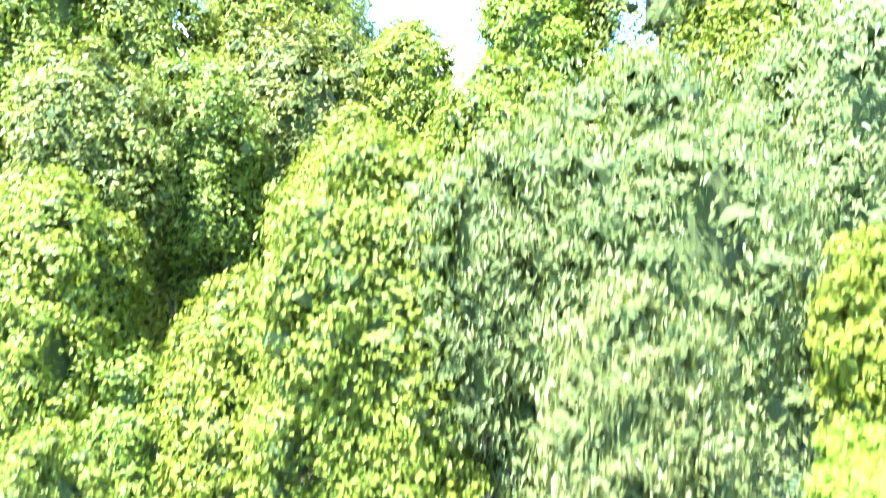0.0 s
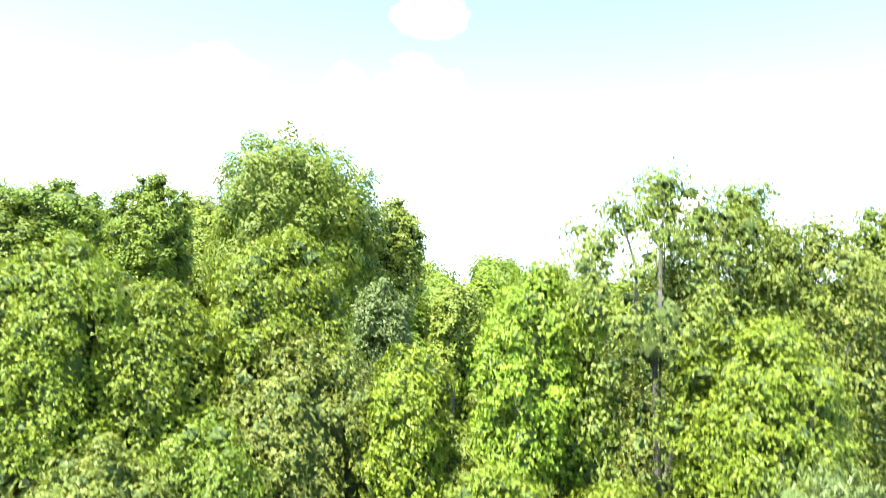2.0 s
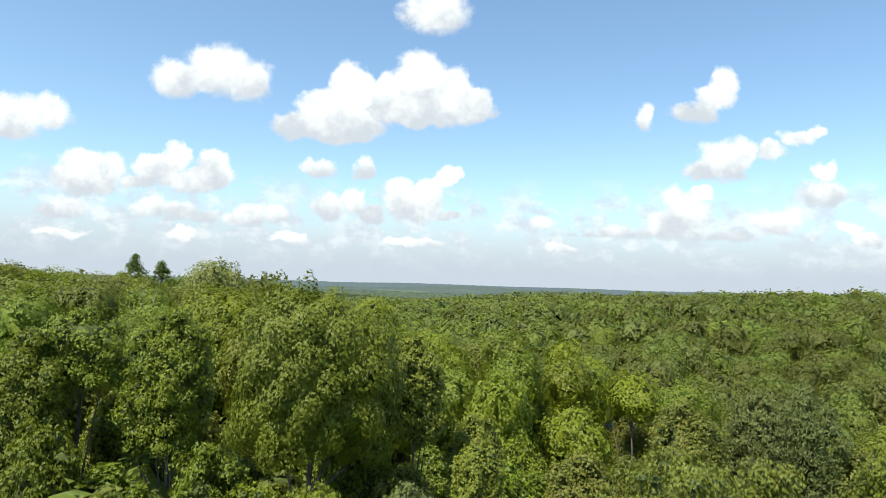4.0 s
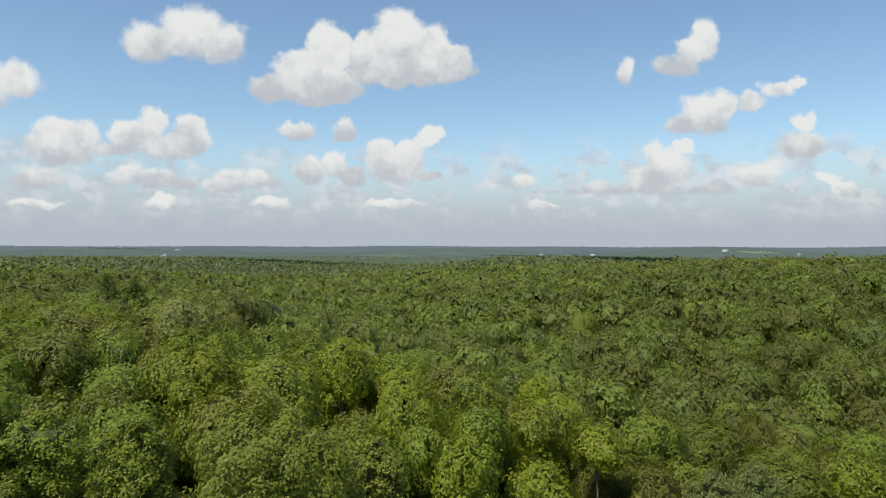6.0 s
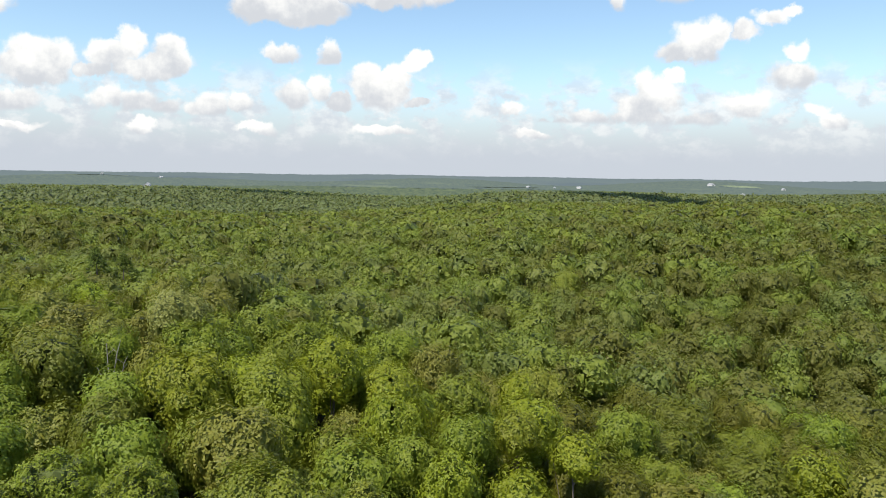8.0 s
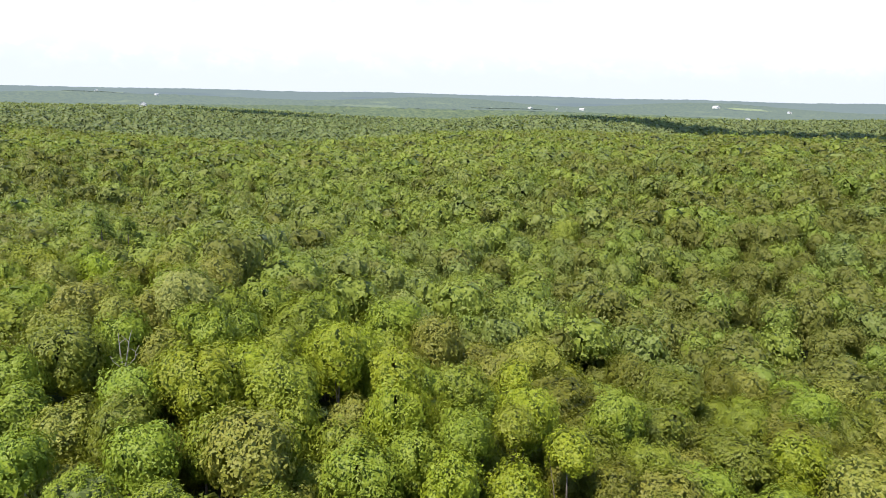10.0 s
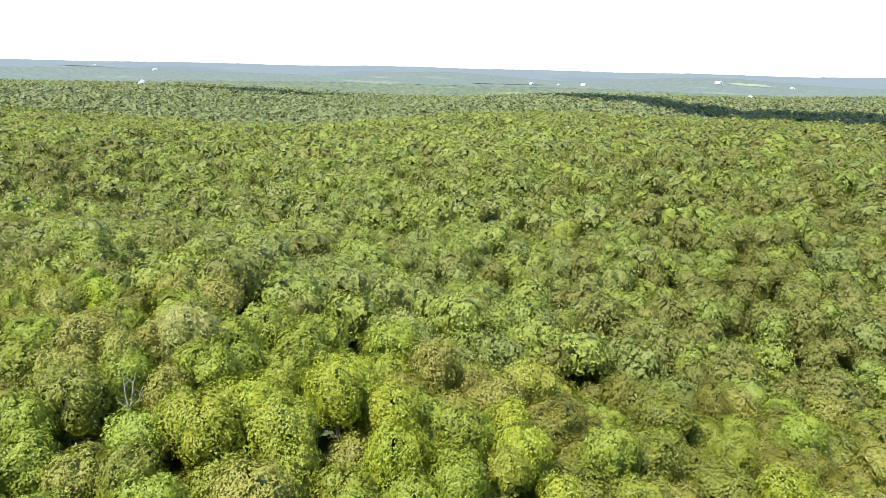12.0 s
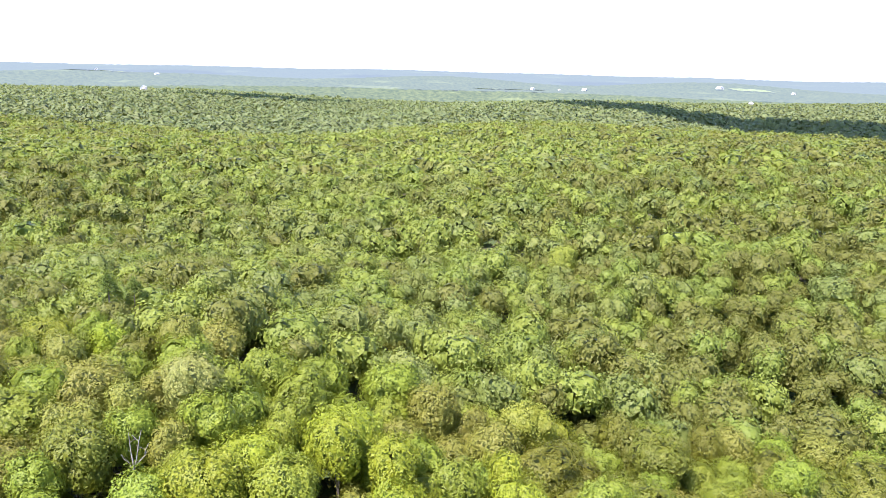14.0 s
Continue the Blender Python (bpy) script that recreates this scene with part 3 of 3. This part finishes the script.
MARKED_FAR = [
    ("green", -26.0, 45, 25.0, 3.0),
    ("oak", -27.9, 42, 23.6, 2.7),
    ("green", -19.0, 43, 25.3, 2.7),
    ("light", -3.5, 42, 24.0, 1.9),
    ("light", 0.3, 36, 18.9, 1.4),
    ("grey", -2.8, 28, 18.8, 1.3),
    ("oak", 4.5, 62, 21.7, 2.8),
    ("green", 9.7, 66, 20.9, 2.7),
    ("bright", 15.0, 62, 20.0, 2.6),
    ("bright", 11.0, 76, 21.7, 2.8),
    ("pale", 18.9, 45, 20.9, 2.2),
    ("pale", 22.3, 46, 21.1, 2.3),
    ("olive", 12.5, 40, 20.8, 2.2),
    ("spire", -57.9, 120, 31.1, 2.4),
    ("spire", -53.6, 121, 30.3, 2.2),
    ("oak", -33.2, 50, 25.4, 2.8),
    ("light", 0.5, 45, 18.9, 1.9),
    ("oak", 4.6, 73, 22.7, 3.6),
    ("cream", -32.1, 88, 29.8, 4.5),
    ("grey", -1.8, 128, 11.3, 7.9),
    ("bright", -11.4, 86, 23.0, 5.8),
    ("bright", -4.1, 80, 21.9, 5.1),
    ("bright", -22.3, 78, 23.4, 5.6),
    ("bright", 11.8, 72, 20.6, 4.0),
    ("yellow", -32.8, 74, 20.4, 2.4),
    ("light", 42.1, 205, 16.7, 5.2),
    ("grey", 32.5, 160, 3.8, 6.3),
    ("oak", -25.4, 104, 24.0, 6.4),
    ("oak", 18.6, 168, 3.0, 8.7),
    ("yellow", -24.1, 68, 26.6, 4.8),
    ("green", -16.0, 70, 24.8, 4.7),
    ("bright", -10.7, 78, 25.6, 3.9),
]
for i, (kind, x, y, top, radius) in enumerate(MARKED_NEAR):
    tree(kind, x, y, top, radius * 1.2, True, 100 + i)
for i, (kind, x, y, top, radius) in enumerate(MARKED_FAR):
    tree(kind, x, y, top, radius, y < 50, 300 + i)

# the rest of the nearest three hundred, copied from a few grown patterns
PATTERN_KINDS = ["oak", "green", "bright", "light", "yellow", "olive", "oak", "green", "yellow", "olive", "oak", "light", "brown", "brown"]
patterns = {}


def free(x, y, radius, gap=0.66):
    return all((x - a) ** 2 + (y - b) ** 2 > ((radius + c) * gap) ** 2 for a, b, c in taken)


def fill(total, near, far, power, low, high, gap, drop):
    """Plants trees where there is room, till there are that many."""
    tries = 0
    while len(taken) < total and tries < 40000:
        tries += 1
        y = near + (far - near) * rng.random() ** power
        x = rng.uniform(-1, 1) * (0.71 * y + 7)
        radius = rng.uniform(low, high)
        if not free(x, y, radius, gap):
            continue
        which = int(rng.integers(0, len(PATTERN_KINDS)))
        if x > 0.22 * y and rng.random() < 0.88:  # darker, browner kinds imitate the view's darker right side
            which = int(rng.choice((5, 10, 12, 12, 13, 13)))
        # the left side is darkened by its choice of kinds as well
        elif x < -0.30 * y and y > 54 and rng.random() < 0.85:
            which = int(rng.choice((0, 5, 6, 0, 12, 5)))
        elif which > 11 and x < 0.1 * y:
            which -= 11
        base = float(land(x, y))
        top = base + 20.5 + rng.uniform(-3.2, 1.6) + (radius - 3.7) * 0.9 - drop - (3.0 if y < 22 else 0) - (2.4 if y < 34 and -8 < x < 15 else 0)
        slope = 20.4 + 0.105 * y if x < -0.15 * y else 22.5 if x < -0.02 * y else 20.9 if y < 70 else 22.5
        top = min(top, slope, 26.6 + (0.024 * y if x < -0.2 * y else 0)) - rng.uniform(0, 3.2)
        key = (which, far < 60)
        if key not in patterns:
            patterns[key] = (tree(PATTERN_KINDS[which], x, y, top, radius, far < 60, 900 + which), radius, top - base)
            continue
        old, old_radius, old_height = patterns[key]
        k = radius / old_radius
        copy_thing(old, pose(x, y, base - 0.15, 0, 0, rng.uniform(0, 360)) @ Matrix.Diagonal((k, k, (top - base) / old_height, 1)))
        taken.append((x, y, radius))


taken.append((-34.9, 72.4, 3.6))  # room for the dead tree
fill(len(taken) + 14, 60, 105, 0.6, 3.6, 5.2, 0.66, 0)
fill(len(taken) + 75, 17, 52, 0.6, 2.0, 3.0, 0.62, 2.4)
fill(300, 48, 110, 0.62, 3.6, 6.0, 0.70, 0)
fill(342, 46, 112, 0.75, 2.6, 3.6, 0.58, 3.2)


# ---- woods beyond: crowns too many to count ----
def woods(name, spots, level, boughs, count, leaf, seed, label, mat, calm=1.0):
    """All crowns of one stretch in one mesh: domes of foliage lumps, leafy where near, each with its own tint."""
    r = np.random.default_rng(seed)
    bv, bf = ball(level, -0.5)
    forms = []
    for _ in range(16):
        dome = Dome(r, boughs, 0.30, (1 + 0.12 * r.normal(size=3) * (1, 1, 0.4)) * (1, 1, 0.92))
        forms.append((dome.leaves(r, count, leaf, 0.0, 0.36, (0.84, 1.07), 0.38, -0.45), dome.body(r, bv, 0.02) * 0.86))
    nl, nb = min(len(a[0]) for a in forms), len(bv)
    forms = [np.concatenate([a[:nl], b]) for a, b in forms]
    face = np.concatenate([np.arange(nl).reshape(-1, 3), bf + nl])
    verts, tris, tints = [], [], []
    for i, (x, y, z, radius, tint) in enumerate(spots):
        a = r.uniform(0, 6.283)
        v = forms[r.integers(0, 16)] * (radius, radius, radius * r.uniform(0.95, 1.35) * calm)
        turn = np.array(((math.cos(a), math.sin(a), 0), (-math.sin(a), math.cos(a), 0), (0, 0, 1)))
        verts.append(v @ turn + (x, y, z - 0.92 * radius * calm))
        tris.append(face + i * (nl + nb))
        tints.append(np.full(nl + nb, tint))
    smooth = np.tile(np.arange(len(face)) >= nl // 3, len(spots))
    me = raw_mesh(name, np.concatenate(verts), np.zeros((0, 4), int), mat, np.concatenate(tints), np.concatenate(tris), smooth=smooth)
    return tagged(new(name, me), label, "woodland", kind="stuff")


def spread(near, far, gap, low, high, seed, calm=1.0):
    """Loosely even places for crowns in the sector ahead, from near to far, on the land."""
    r = np.random.default_rng(seed)
    spots, row = [], near
    while row < far:
        for x in np.arange(-0.74 * row - 10, 0.74 * row + 10, gap):
            px, py = x + r.uniform(-0.5, 0.5) * gap, row + r.uniform(-0.5, 0.5) * gap
            if near < 200 and not all((px - a) ** 2 + (py - b) ** 2 > 4 + c * c * 0.35 for a, b, c in taken if b > 90):
                continue
            radius = low + (high - low) * r.random() ** 1.2
            top = float(land(px, py)) + 19.5 + r.uniform(-3.0, 2.0) * calm + (radius - 4) * 0.9 * calm
            if near < 300:
                top = min(top, 26.2 + r.uniform(0, 1.4))
            # tint falls, so crowns darken, towards both sides in place of lens shading
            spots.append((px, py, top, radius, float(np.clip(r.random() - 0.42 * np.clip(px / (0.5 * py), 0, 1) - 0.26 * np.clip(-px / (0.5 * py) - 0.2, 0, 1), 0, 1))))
        row += gap * 0.92
    return spots


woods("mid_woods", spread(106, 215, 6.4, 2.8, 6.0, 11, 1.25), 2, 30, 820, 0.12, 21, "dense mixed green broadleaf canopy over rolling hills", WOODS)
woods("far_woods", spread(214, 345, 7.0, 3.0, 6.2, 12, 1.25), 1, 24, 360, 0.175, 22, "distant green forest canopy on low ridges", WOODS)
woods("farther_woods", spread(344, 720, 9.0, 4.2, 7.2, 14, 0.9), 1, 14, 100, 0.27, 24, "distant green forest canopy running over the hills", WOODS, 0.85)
woods("farthest_woods", spread(719, 1500, 13.6, 6.0, 9.6, 13, 0.7), 1, 7, 28, 0.36, 23, "far green forest canopy under thin haze", HAZY_WOODS, 0.7)
shrubs = [(x, y, float(land(x, y)) + h, q, t) for x, y, h, q, t in (
    (rng.uniform(-1, 1) * (0.71 * y + 6), y, rng.uniform(5, 9) + (4 if y > 34 else 0), rng.uniform(2.0, 3.4), rng.uniform(0, 0.5)) for y in 26 + 214 * rng.random(1500) ** 0.7)]
woods("undergrowth", shrubs, 1, 10, 60, 0.2, 25, "shady green saplings and shrubs under the trees", WOODS)


# ---- single things among the trees ----
def dead_tree(x, y, top):
    """A bare bleached tree that forks above the canopy."""
    r = np.random.default_rng(77)
    foot = float(land(x, y)) - 0.15
    h = top - foot
    thing = new("dead_tree")
    thing.location = (x, y, foot)
    tagged(thing, "bleached dead tree with bare forked branches above the canopy", "dead tree", "trees of the forest")
    fork = np.array((0.3, 0.0, h - 5.2))
    part("trunk", raw_mesh("trunk", *tube(bent(r, (0, 0, -0.4), fork, 7, 0.06), np.linspace(0.26, 0.12, 7), 8), DEAD), thing)
    for dx, dy, dz, girth in ((1.2, 0.2, 5.2, 0.11), (-0.3, 0.1, 4.9, 0.10), (1.9, 0.3, 3.4, 0.07), (-1.2, -0.3, 2.2, 0.06)):
        tip = fork + (dx, dy, dz)
        branch = bent(r, fork + (0, 0, r.uniform(-0.6, 0.2)), tip, 5, 0.12)
        limb = part("branch", raw_mesh("branch", *tube(branch, np.linspace(girth, 0.03, 5), 6), DEAD), thing)
        for k in (2, 3):
            twig = bent(r, branch[k], branch[k] + (r.uniform(-1, 1), r.uniform(-0.5, 0.5), r.uniform(0.5, 1.2)), 3, 0.05)
            part("twig", raw_mesh("twig", *tube(twig, (0.035, 0.025, 0.012), 4), DEAD), limb)
    return thing


dead_tree(-34.9, 73.2, 25.8)


# ---- the far country, up to the horizon ----
def far_country(name, near, far, rows, veil, rise, seed, label, calm=1.0):
    r = np.random.default_rng(seed)
    a = np.radians(np.linspace(-42, 42, 320))[:, None]
    d = near * (far / near) ** np.linspace(0, 1, rows)[None]
    x, y = np.sin(a) * d, np.cos(a) * d
    z = land(x, y) + 17 + r.normal(size=x.shape) + rise * np.clip((d - near) / (far - near), 0, 1) ** 1.5
    z = z - (1 - calm) * (land(x, y) + 14) * np.clip((d - near) / (far - near) * 3, 0, 1)
    ob = sheet(name, x, y, z, distance_material(name + "_woods", veil, HAZE_GLOW))
    return tagged(ob, label, "landscape", kind="structure")


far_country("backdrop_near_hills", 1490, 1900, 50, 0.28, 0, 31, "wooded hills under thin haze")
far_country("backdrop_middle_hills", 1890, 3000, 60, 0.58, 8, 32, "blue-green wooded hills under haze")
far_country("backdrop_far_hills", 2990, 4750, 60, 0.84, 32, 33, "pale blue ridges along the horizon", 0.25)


def plain_material(name, dark, light, scale):
    m, N = material(name)
    where = N.add("ShaderNodeNewGeometry").outputs["Position"]
    colour = N.mix(N.step(N.noise(where, scale, 5.0, 0.65).outputs[0], 0.35, 0.65), dark, light)
    body = N.add("ShaderNodeBsdfPrincipled", ("Base Color", colour), ("Roughness", 0.85))
    N.tree.links.new(body.outputs[0], N.add("ShaderNodeOutputMaterial").inputs[0])
    return m


HAY = plain_material("mown_meadow", (0.11, 0.145, 0.075), (0.165, 0.205, 0.11), 0.05)
PAINT = plain_material("white_boards", (0.50, 0.50, 0.49), (0.62, 0.62, 0.60), 0.6)
METAL = plain_material("pale_sheet_roof", (0.28, 0.29, 0.31), (0.40, 0.41, 0.43), 0.4)
DARK = plain_material("dark_opening", (0.05, 0.05, 0.06), (0.09, 0.09, 0.10), 1.0)


def meadow(x, y, wide, deep):
    """A clearing of mown grass between the woods, lying at their height."""
    us, vs = np.meshgrid(np.linspace(-0.5, 0.5, 13), np.linspace(-0.5, 0.5, 13), indexing="ij")
    ragged = 1 + 0.10 * np.sin(us * 17 + x) + 0.08 * np.cos(vs * 13 + y)
    xs, ys = x + us * wide * ragged, y + vs * deep * ragged
    ob = sheet("meadow", xs, ys, land(xs, ys) + 19.5 + 8 * np.clip((np.hypot(xs, ys) - 1890) / 1100, 0, 1) ** 1.5, HAY)
    return tagged(ob, "pale mown meadow between distant woods", "field", "meadows in the valley", "structure")


def box(bm, x0, x1, y0, y1, z0, z1):
    v = [bm.verts.new(p) for p in ((x0, y0, z0), (x1, y0, z0), (x1, y1, z0), (x0, y1, z0), (x0, y0, z1), (x1, y0, z1), (x1, y1, z1), (x0, y1, z1))]
    for f in ((0, 1, 2, 3), (4, 7, 6, 5), (0, 4, 5, 1), (1, 5, 6, 2), (2, 6, 7, 3), (3, 7, 4, 0)):
        bm.faces.new([v[i] for i in f])


def from_bm(name, bm, mat):
    bmesh.ops.recalc_face_normals(bm, faces=bm.faces)
    me = bpy.data.meshes.new(name)
    bm.to_mesh(me)
    bm.free()
    me.materials.append(mat)
    return me


def farmhouse(x, y, h, wide, deep, turn):
    """A white gabled farm building: walls, roof, door and windows."""
    thing = new("farm_building")
    foot = float(land(x, y)) + 20 + 8 * max(math.hypot(x, y) - 1890, 0) ** 1.5 / 1110 ** 1.5
    thing.matrix_world = pose(x, y, foot, 0, 0, turn)
    tagged(thing, "white gabled farm building with a pale metal roof", "building", "farm buildings in the valley")
    eave = h * 0.62
    a, b = wide / 2, deep / 2
    bm = bmesh.new()
    v = [bm.verts.new(p) for p in ((-a, -b, 0), (a, -b, 0), (a, b, 0), (-a, b, 0), (-a, -b, eave), (a, -b, eave), (a, b, eave), (-a, b, eave), (0, -b, h - 0.15), (0, b, h - 0.15))]
    for f in ((0, 1, 5, 8, 4), (2, 3, 7, 9, 6), (1, 2, 6, 5), (3, 0, 4, 7), (0, 3, 2, 1)):
        bm.faces.new([v[i] for i in f])
    part("wall", from_bm("wall", bm, PAINT), thing)
    for side in (-1, 1):
        bm = bmesh.new()
        c = [(0, -b - 0.4, h), (0, b + 0.4, h), (side * (a + 0.5), b + 0.4, eave - 0.25), (side * (a + 0.5), -b - 0.4, eave - 0.25)]
        low = [bm.verts.new(p) for p in c]
        high = [bm.verts.new((p[0], p[1], p[2] + 0.2)) for p in c]
        bm.faces.new(low)
        bm.faces.new(high)
        for i in range(4):
            bm.faces.new((low[i], low[(i + 1) % 4], high[(i + 1) % 4], high[i]))
        part("roof", from_bm("roof", bm, METAL), thing)
    bm = bmesh.new()
    box(bm, -1.3, 1.3, -b - 0.08, -b + 0.02, 0, min(3.0, eave * 0.8))
    part("door", from_bm("door", bm, DARK), thing)
    for sx in (-0.66, 0.66):
        bm = bmesh.new()
        box(bm, sx * a - 0.5, sx * a + 0.5, -b - 0.06, -b + 0.02, eave * 0.4, eave * 0.75)
        part("window", from_bm("window", bm, DARK), thing)
    return thing


meadow(225, 2150, 190, 260)
meadow(430, 2300, 130, 160)
meadow(1010, 2250, 110, 70)
meadow(-1150, 2500, 200, 160)
for x, y, h, wide, deep, turn in ((-520, 1300, 9, 10, 12, 12), (632, 1400, 7, 9, 12, -20), (300, 2130, 7, 9, 12, 30), (385, 2160, 6, 8, 10, -10), (470, 2200, 7, 9, 14, 60),
                                  (905, 2240, 8, 14, 20, 25), (1110, 2180, 6, 9, 12, 0), (-1120, 2420, 7, 10, 14, 15), (-905, 2380, 6, 9, 12, -30)):
    farmhouse(x, y, h, wide, deep, turn)


# ---- unseen clouds overhead, added to cast shade on part of the far hills ----
def shade_cloud(x, y, z, long, wide, turn, seed):
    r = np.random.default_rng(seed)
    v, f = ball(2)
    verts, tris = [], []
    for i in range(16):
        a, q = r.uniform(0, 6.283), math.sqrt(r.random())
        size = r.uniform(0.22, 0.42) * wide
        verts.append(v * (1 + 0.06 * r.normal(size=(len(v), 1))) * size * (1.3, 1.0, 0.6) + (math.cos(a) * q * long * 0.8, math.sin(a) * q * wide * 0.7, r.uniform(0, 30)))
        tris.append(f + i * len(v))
    ob = new("shade_cloud", raw_mesh("shade_cloud", np.concatenate(verts), np.zeros((0, 4), int), CLOUD, tris=np.concatenate(tris)))
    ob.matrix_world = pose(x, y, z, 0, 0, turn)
    return tagged(ob, "unseen cumulus cloud placed to shade the far hills", "cloud", "clouds", "structure")


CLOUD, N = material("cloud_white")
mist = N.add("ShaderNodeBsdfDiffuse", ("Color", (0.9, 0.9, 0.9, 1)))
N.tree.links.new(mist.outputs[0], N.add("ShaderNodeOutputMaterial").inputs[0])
shade_cloud(-106, 684, 1000, 300, 120, -25, 41)
shade_cloud(144, 444, 1000, 240, 150, -20, 42)
shade_cloud(-996, 653, 1600, 190, 70, 8, 43)
# set this high so that these shading clouds stay out of view
shade_cloud(-2335, 2488, 2500, 260, 330, 0, 44)
shade_cloud(-1314, 2638, 2500, 150, 260, 10, 45)
shade_cloud(-185, 2328, 2500, 190, 260, -10, 46)
shade_cloud(514, 1728, 2500, 320, 200, -12, 47)
